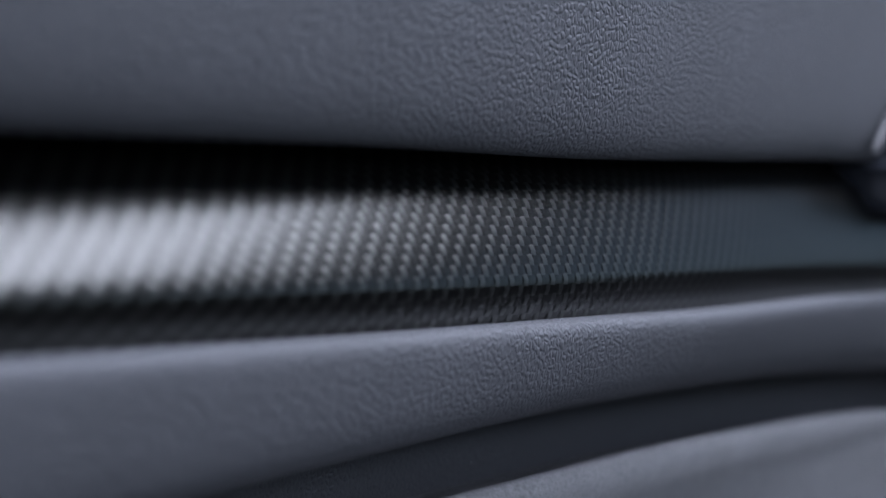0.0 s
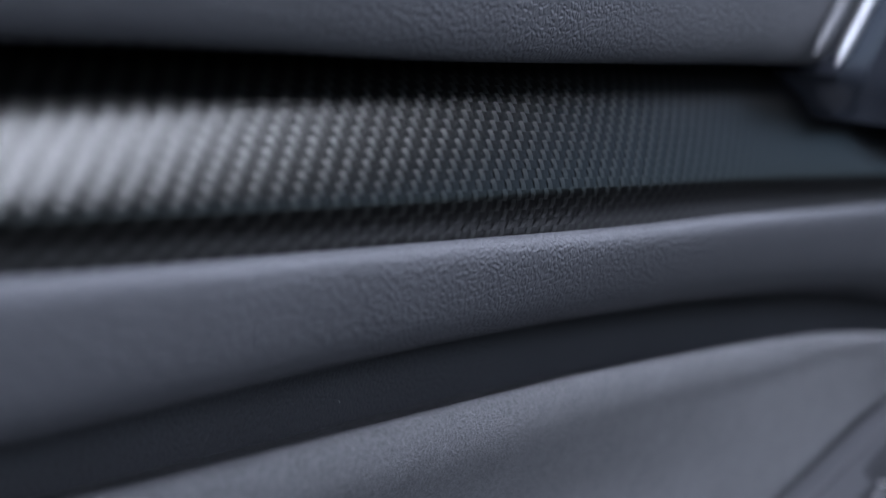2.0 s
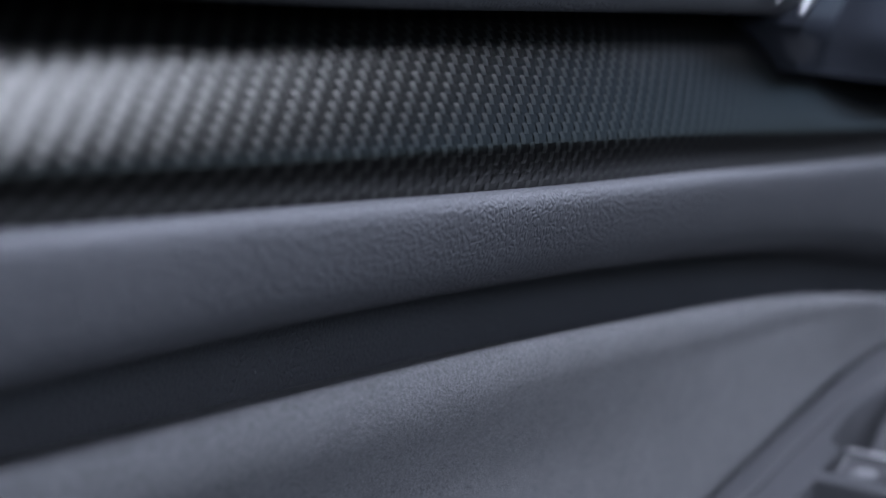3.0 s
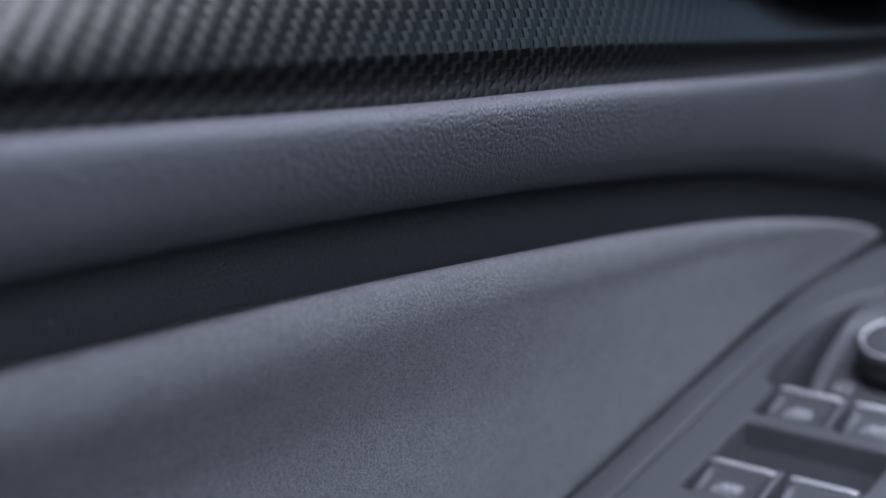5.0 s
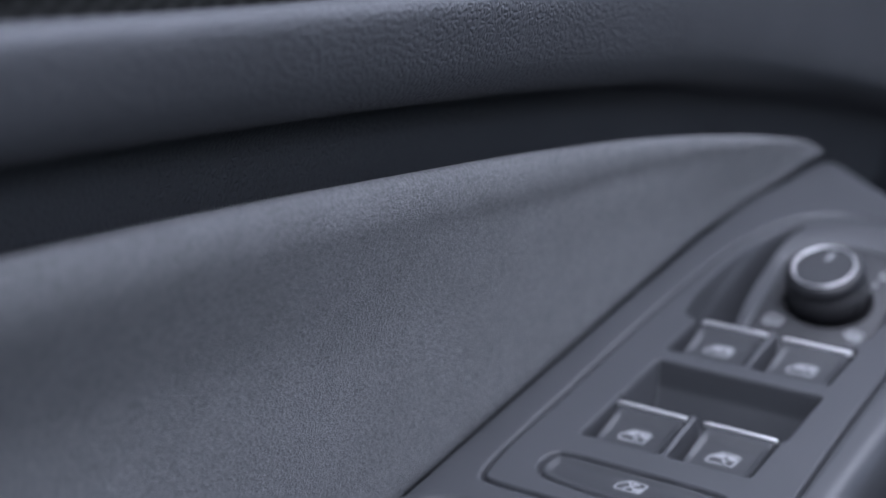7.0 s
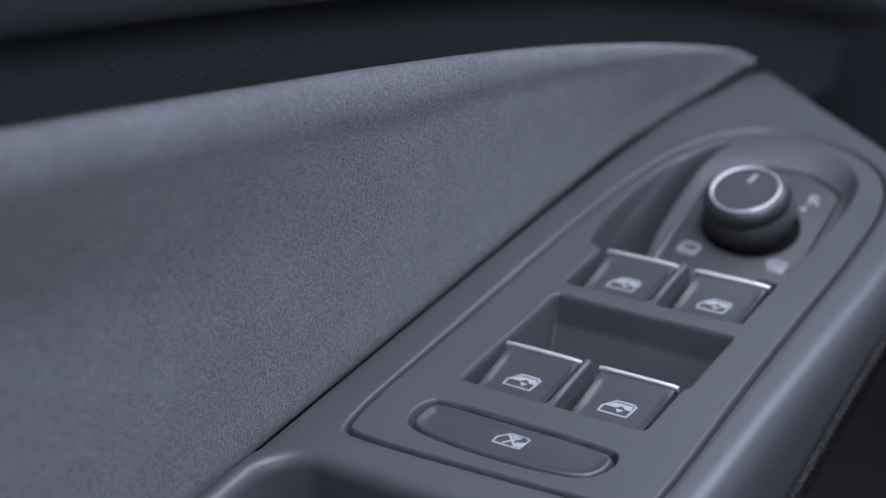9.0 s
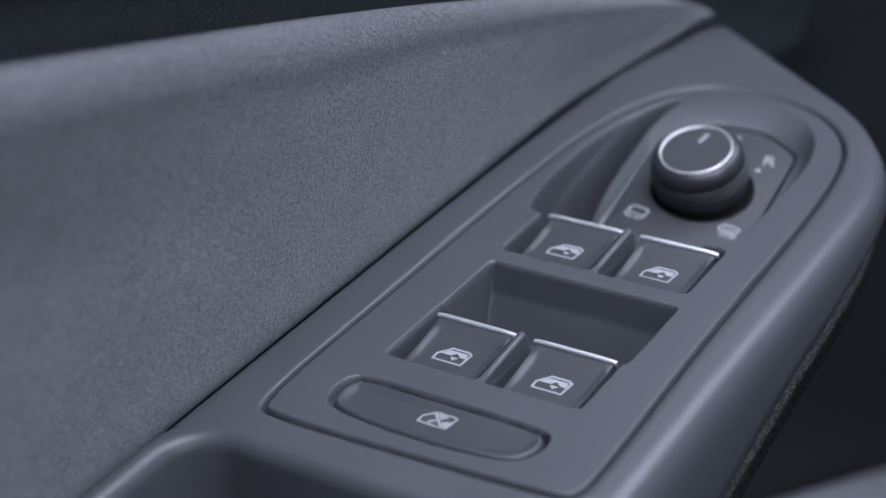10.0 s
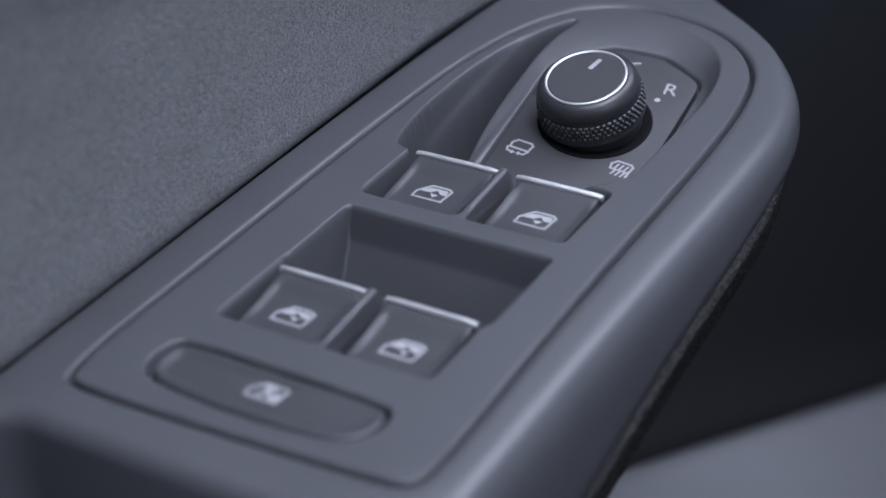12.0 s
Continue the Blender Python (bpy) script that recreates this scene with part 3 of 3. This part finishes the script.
def divider(x0):
    """A slim fin between two keys, highest at its forward end."""
    verts = []
    xs = np.linspace(-23.0, 1.8, 30)
    for x in xs:
        u = (x + 23.0) / 24.8
        top = -0.9 + 2.7 * u ** 0.8 - 5.0 * max(0.0, (u - 0.93) / 0.07) ** 2
        hw = 0.95 + 0.15 * u
        for k in range(9):
            a = math.pi * k / 8
            verts.append(((x0 + x) * MM, (25.65 + hw * math.cos(a)) * MM, (top - 0.9 + 0.9 * math.sin(a)) * MM))
        verts += [((x0 + x) * MM, 24.6 * MM, -12 * MM), ((x0 + x) * MM, 26.7 * MM, -12 * MM)]
    me = mesh_of("divider", verts, grid_faces(30, 11, True) + [tuple(29 * 11 + k for k in range(11))], PLASTIC)
    sharp_from(me, 60)
    part("divider", me, console, "slim grey fin between two switches")


divider(0.0)
divider(57.0)
window_switch(0.0, 0.0)
window_switch(0.0, 27.6)
window_switch(57.0, 0.0)
window_switch(57.0, 27.6)

# lock-out button
lock_in = LOCK + (np.array([-38.5, 26.5]) - LOCK) / np.linalg.norm(np.array([-38.5, 26.5]) - LOCK, axis=1)[:, None] * 0.45
lx, ly = np.arange(-47.5, -29, 0.5), np.arange(-1, 55, 0.5)
LX, LY = np.meshgrid(lx, ly, indexing="ij")
ld = inside(lock_in, LX, LY)
LZ = -0.35 - 0.9 * smooth(-0.6, -4.0, ld) - 2.2 * smooth(-1.0, 0.2, ld)
lok = ld < 0.3
lid = -np.ones(LX.shape, int)
lid[lok] = np.arange(lok.sum())
quad = lok[:-1, :-1] & lok[1:, :-1] & lok[1:, 1:] & lok[:-1, 1:]
faces = np.stack([lid[:-1, :-1][quad], lid[1:, :-1][quad], lid[1:, 1:][quad], lid[:-1, 1:][quad]], 1)
lock = part("lock_button", mesh_of("lock_button", np.stack([LX[lok], LY[lok], LZ[lok]], 1) * MM, [tuple(map(int, f)) for f in faces], KEY), console, "long dark grey lock-out button with a dished top")
part("symbol", flat_poly("symbol", icon_window(-37.3, 26.6, 4.0, True), -1.12, PRINT), lock, "white crossed window symbol")

# mirror plate, tilted towards the driver, and its marks
lean_n = Vector((-0.18, -0.11, 1.0)).normalized()
PX, PY = 103.0, 28.0
PLATE_M = Matrix.Translation((PX * MM, PY * MM, plate_z(PX, PY) * MM)) @ Vector((0, 0, 1)).rotation_difference(lean_n).to_matrix().to_4x4()


# the knob's axis leans a little towards the door skin, its cap over the middle of the plate
CAP = PLATE_M @ Vector((0, 0, 14.5 * MM))
KNOB_FOOT = Vector(((PX + 1.2) * MM, (PY - 2.0) * MM, plate_z(PX + 1.2, PY - 2.0) * MM))
KNOB_M = Matrix.Translation(KNOB_FOOT) @ Vector((0, 0, 1)).rotation_difference((CAP - KNOB_FOOT).normalized()).to_matrix().to_4x4()


def tilted(me, m=PLATE_M):
    me.transform(m)
    me.update()
    return me


def local(poly):
    return [(x - PX, y - PY) for x, y in poly]


plate = part("mirror_plate", tilted(slab("mirror_plate", local(PLATE), -2.5, 0.0, PLATE_GREY, 0.45)), console, "dark grey plate round the mirror knob")


def icon_mirror(cx, cy, s, bars):
    t = lambda pts: [to_console(u, v, cx - PX, cy - PY, s) for u, v in pts]
    out = stroke(t([(-0.75, -0.35), (-0.85, 0.2), (-0.5, 0.65), (0.7, 0.65), (0.95, 0.4), (0.85, -0.35)]), 0.2 * s, True)
    if bars:
        for u in (-0.4, 0.02, 0.44):
            out += stroke(t([(u, -0.95), (u + 0.12, -0.55), (u, -0.15), (u + 0.1, 0.3)]), 0.19 * s)
        out += stroke(t([(0.85, -0.3), (0.85, -0.85)]), 0.24 * s)
    else:
        out += stroke(t([(-0.95, -0.45), (-0.8, -0.85), (-0.35, -0.9)]), 0.19 * s) + stroke(t([(0.9, -0.4), (0.65, -0.85), (0.25, -0.85)]), 0.19 * s)
        out += [t([(-0.4, -0.65), (-0.4, -1.15), (-0.05, -0.9)]), t([(0.3, -0.6), (0.3, -1.1), (-0.02, -0.85)])]
    return out


part("fold_symbol", tilted(flat_poly("fold_symbol", icon_mirror(86.8, 38.2, 3.1, False), 0.12, PRINT)), plate, "white folding mirror symbol")
part("heat_symbol", tilted(flat_poly("heat_symbol", icon_mirror(90.8, 12.1, 3.1, True), 0.12, PRINT)), plate, "white heated mirror symbol")
tx = bpy.data.curves.new("letter", "FONT")
tx.body, tx.size, tx.align_x, tx.align_y = "R", 0.0064, "CENTER", "CENTER"
tmp = bpy.data.objects.new("letter", tx)
letter = bpy.data.meshes.new_from_object(tmp)
letter.transform(Matrix.Translation(((123.9 - PX) * MM, (14.0 - PY) * MM, 0.12 * MM)) @ Matrix.Rotation(radians(-80), 4, "Z"))
letter.materials.clear()
letter.materials.append(PRINT)
bpy.data.objects.remove(tmp)
part("letter", tilted(letter), plate, "white letter R")
disc = lambda cx, cy, r: [[(cx - PX + r * math.cos(a * math.pi / 6), cy - PY + r * math.sin(a * math.pi / 6)) for a in range(12)]]
part("dot", tilted(flat_poly("dot", disc(118.8, 15.3, 0.8), 0.12, PRINT)), plate, "white dot")
part("fold_mark", tilted(flat_poly("fold_mark", disc(127.5, 27.0, 0.8) + stroke(local([(129, 28.5), (130.5, 26)]), 0.8), 0.12, PRINT)), plate, "white mark")


def lathe(name, prof, material, n=96, sharp=35, m=KNOB_M):
    verts = [(r * math.cos(2 * math.pi * k / n) * MM, r * math.sin(2 * math.pi * k / n) * MM, z * MM) for r, z in prof for k in range(n)]
    faces = grid_faces(len(prof), n, True)
    if prof[-1][0] > 0.05:
        faces.append(tuple((len(prof) - 1) * n + k for k in range(n)))
    me = mesh_of(name, verts, faces, material)
    sharp_from(me, sharp)
    return tilted(me, m)


knob = part("mirror_knob", lathe("mirror_knob", [(12.2, -1.0), (12.1, 2.4), (13.2, 2.9), (13.6, 3.3), (13.65, 3.9), (13.4, 4.4), (13.2, 9.5), (13.1, 9.8), (13.1, 10.1), (13.25, 10.4), (13.2, 11.4), (12.95, 12.5), (12.3, 13.6), (11.4, 14.3), (10.6, 14.5), (10.2, 14.5)], KNOB_BLACK), console, "satin black rotary mirror knob")
# flat disc on the plate; its black colour stands for a shaded recess
part("collar", lathe("collar", [(14.9, -0.6), (14.8, 0.3), (14.4, 0.45), (14.0, 0.35), (13.6, 0.15), (11.0, 0.15)], RECESS_SHADE, m=PLATE_M @ Matrix.Translation((1.2 * MM, -2.0 * MM, 0))), knob, "collar disc coloured black as the shade round the knob's foot")
part("chrome_ring", lathe("chrome_ring", [(10.6, 14.3), (10.55, 14.75), (10.35, 14.9), (10.1, 14.9), (9.85, 14.72), (9.8, 14.0)], CHROME), knob, "thin chrome ring")
part("cap", lathe("cap", [(9.8, 14.45), (9.5, 14.75), (6, 14.66), (2, 14.62), (0.01, 14.62)], KEY), knob, "dark grey dished knob cap")
part("pointer", tilted(flat_poly("pointer", stroke([(3.6, 0.2), (6.6, -0.6)], 1.25), 14.85, PRINT), KNOB_M), knob, "white pointer mark")
# knurled grip: rows of small raised blocks
verts, faces = [], []
for row in range(4):
    zc = 5.55 + row * 1.1
    rad = 13.45 - (zc - 4.9) / 4.6 * 0.25
    for k in range(56):
        a0 = 2 * math.pi * (k + 0.5 * (row % 2)) / 56
        da, o = 0.036, len(verts)
        for f, zz, rr in ((1.0, 0.40, -0.05), (0.62, 0.25, 0.52)):
            for sa, sz in ((-1, -1), (1, -1), (1, 1), (-1, 1)):
                aa = a0 + sa * da * f
                verts.append(((rad + rr) * math.cos(aa) * MM, (rad + rr) * math.sin(aa) * MM, (zc + sz * zz) * MM))
        faces += [(o, o + 1, o + 5, o + 4), (o + 1, o + 2, o + 6, o + 5), (o + 2, o + 3, o + 7, o + 6), (o + 3, o, o + 4, o + 7), (o + 4, o + 5, o + 6, o + 7)]
part("knurling", tilted(mesh_of("knurling", verts, faces, KEY, False), KNOB_M), knob, "rows of small raised blocks", "stuff")

# ---- inner door handle in its bowl ----
handle = thing("door_handle", "dark metallic inner door handle with a bright chrome edge", "door handle")


def tube_loft(name, path, prof, material):
    verts = []
    for c, u, v in path:
        for a, b in prof:
            verts.append(Vector(c) + Vector(u) * a + Vector(v) * b)
    n = len(prof)
    faces = grid_faces(len(path), n, True) + [tuple(range(n))[::-1], tuple((len(path) - 1) * n + k for k in range(n))]
    me = mesh_of(name, verts, faces, material)
    sharp_from(me, 45)
    return me


lean = Vector((1.05, 0.05, 1.0)).normalized()
foot_pt = Vector((-0.0675, 0.046, 0.1622))
oval = [(0.0029 * math.cos(k * math.pi / 5), 0.0027 * math.sin(k * math.pi / 5)) for k in range(10)]
path = []
for k in range(14):
    s = k / 13
    w = math.sqrt(max(1 - (1 - min(s * 5, 1)) ** 2, 0.02))
    c = foot_pt + lean * (0.012 + 0.095 * s)
    path.append((c, Vector((0.8, 0, -0.6)) * w, Vector((0, 1, 0)) * w))
part("chrome_edge", tube_loft("chrome_edge", path, oval, HANDLE_CHROME), handle, "bright chrome edge bar")
path = [(c + Vector((-0.0105, 0.004, 0.002)), u, v) for c, u, v in path]
part("bowl_edge", tube_loft("bowl_edge", path, oval, PLASTIC), handle, "matt grey edge of the handle bowl")
bm_rows = []
for k in range(24):
    s = k / 23
    z = 0.1545 + 0.11 * s
    x0 = -0.0180 - 0.0200 * float(smooth(0.1555, 0.170, z)) + max(0.0, (z - 0.170)) * 1.0
    rowp = []
    for q in range(20):
        w = q / 19
        x = x0 + 0.26 * w
        yy = 0.0470 + 0.010 * math.sin(min(w * 3, 1) * math.pi / 2) + 0.010 * (1 - smooth(0, 0.15, s)) * 0.8 + 0.006 * (1 - smooth(0, 0.05, w))
        rowp.append((x, float(yy), z + 0.010 * w))
    bm_rows.append(rowp)
verts = [v for r in bm_rows for v in r] + [(v[0], 0.10, v[2]) for r in bm_rows for v in r]
nn = 24 * 20
faces = grid_faces(24, 20) + [tuple(reversed(f)) for f in grid_faces(24, 20, False, nn)]
for i in range(23):
    for j in (0, 19):
        a, b = i * 20 + j, (i + 1) * 20 + j
        faces.append((a, b, b + nn, a + nn))
for j in range(19):
    for i in (0, 23):
        a, b = i * 20 + j, i * 20 + j + 1
        faces.append((a, b, b + nn, a + nn))
me = mesh_of("handle_body", verts, faces, GLOSS)
sharp_from(me, 50)
part("handle_body", me, handle, "dark blue-grey lacquered handle body")

# ---- what closes the place: lower door, cabin lining with its window openings ----
def hull(name, profile, material, x0=-0.85, x1=0.95):
    verts = []
    for x in np.linspace(x0, x1, 40):
        verts += [(x, y, z) for y, z in profile(x)]
    n = len(profile(0.0))
    me = mesh_of(name, verts, grid_faces(40, n, True), material)
    sharp_from(me, 50)
    return me


part("door_base", hull("door_base", lambda x: [(0.136, 0.10), (0.136, 0.04), (0.110, 0.00), (0.108, -0.46), (0.15, -0.46), (0.15, 0.10)], DARK), door, "black door base behind the armrest")


def pocket_profile(x):
    z = -0.084 - 0.19 * x
    return rounded([(0.105, z - 0.03), (0.062, z - 0.002), (0.050, z), (0.020, z - 0.02), (-0.03, z - 0.09), (-0.045, z - 0.16), (-0.045, -0.46), (0.105, -0.46)], 2)


part("map_pocket", hull("map_pocket", pocket_profile, POCKET_GREY), door, "matt grey map pocket moulding low on the door")


def wall(name, x0, x1, y0, y1, z0, z1, label):
    bm = bmesh.new()
    bmesh.ops.create_cube(bm, size=1)
    for v in bm.verts:
        v.co = Vector((x0 + (v.co.x + 0.5) * (x1 - x0), y0 + (v.co.y + 0.5) * (y1 - y0), z0 + (v.co.z + 0.5) * (z1 - z0)))
    bmesh.ops.bevel(bm, geom=bm.edges, offset=0.01, segments=2, affect="EDGES")
    me = bpy.data.meshes.new(name)
    bm.to_mesh(me)
    bm.free()
    me.materials.append(LINING)
    return tagged(new(name, me), label, "car interior", kind="structure")


wall("floor", -1.2, 1.5, -1.5, 0.2, -0.55, -0.47, "dark carpeted cabin floor")
wall("wall_passenger", -1.2, 1.5, -1.50, -1.42, -0.47, 0.26, "dark far door lining below the window")
wall("wall_rear", -1.28, -1.2, -1.5, 0.2, -0.55, 0.38, "dark rear cabin wall")
wall("wall_front", 1.42, 1.5, -1.5, 0.2, -0.55, 0.34, "dark dashboard wall below the windscreen")
wall("wall_door_outer", -1.2, 1.5, 0.16, 0.22, -0.55, 0.46, "dark outer door skin")
# unseen headlining, with a gap added between for the overhead fill lamps
wall("ceiling", -1.2, -0.56, -1.5, 0.2, 0.86, 0.94, "unseen dark headlining behind the added roof gap")
wall("ceiling_front", 0.88, 1.5, -1.5, 0.2, 0.86, 0.94, "unseen dark headlining in front of the added roof gap")


# ---- lint caught on the surfaces ----
LINT = mat("pale_lint", (0.55, 0.55, 0.56), 0.9)[0]


def lint_fibre(at, normal, length, seed, label):
    """A bent thread, a tenth of a millimetre thick, lying on a surface."""
    rng = random.Random(seed)
    n = Vector(normal).normalized()
    u = n.orthogonal().normalized()
    w = n.cross(u)
    pts, a, q = [], rng.uniform(0, 6.28), Vector(at) + n * 0.0001
    for k in range(7):
        pts.append(q.copy())
        a += rng.uniform(-0.8, 0.8)
        q = q + (u * math.cos(a) + w * math.sin(a)) * (length / 6)
    verts = []
    for k, p in enumerate(pts):
        rad = 0.00011 * (0.5 + 0.5 * math.sin(math.pi * (k + 0.5) / 7))
        verts += [p + (u * math.cos(g * 1.2566) + n * math.sin(g * 1.2566)) * rad for g in range(5)]
    tagged(new("lint_fibre", mesh_of("lint_fibre", verts, grid_faces(7, 5, True), LINT)), label, "lint")


lint_fibre((0.0417, -0.0281, -0.0033), (0, -1, 0.05), 0.0005, 2, "tiny pale speck of lint on the grey armrest side")
lint_fibre((0.0256, 0.0709, 0.0607), (0.05, -0.97, -0.25), 0.0018, 5, "tiny pale lint thread on the grey microfibre insert")
lint_fibre((-0.2753, 0.0806, 0.0624), (0.07, -0.99, -0.09), 0.0012, 8, "short pale lint thread below the leather band")
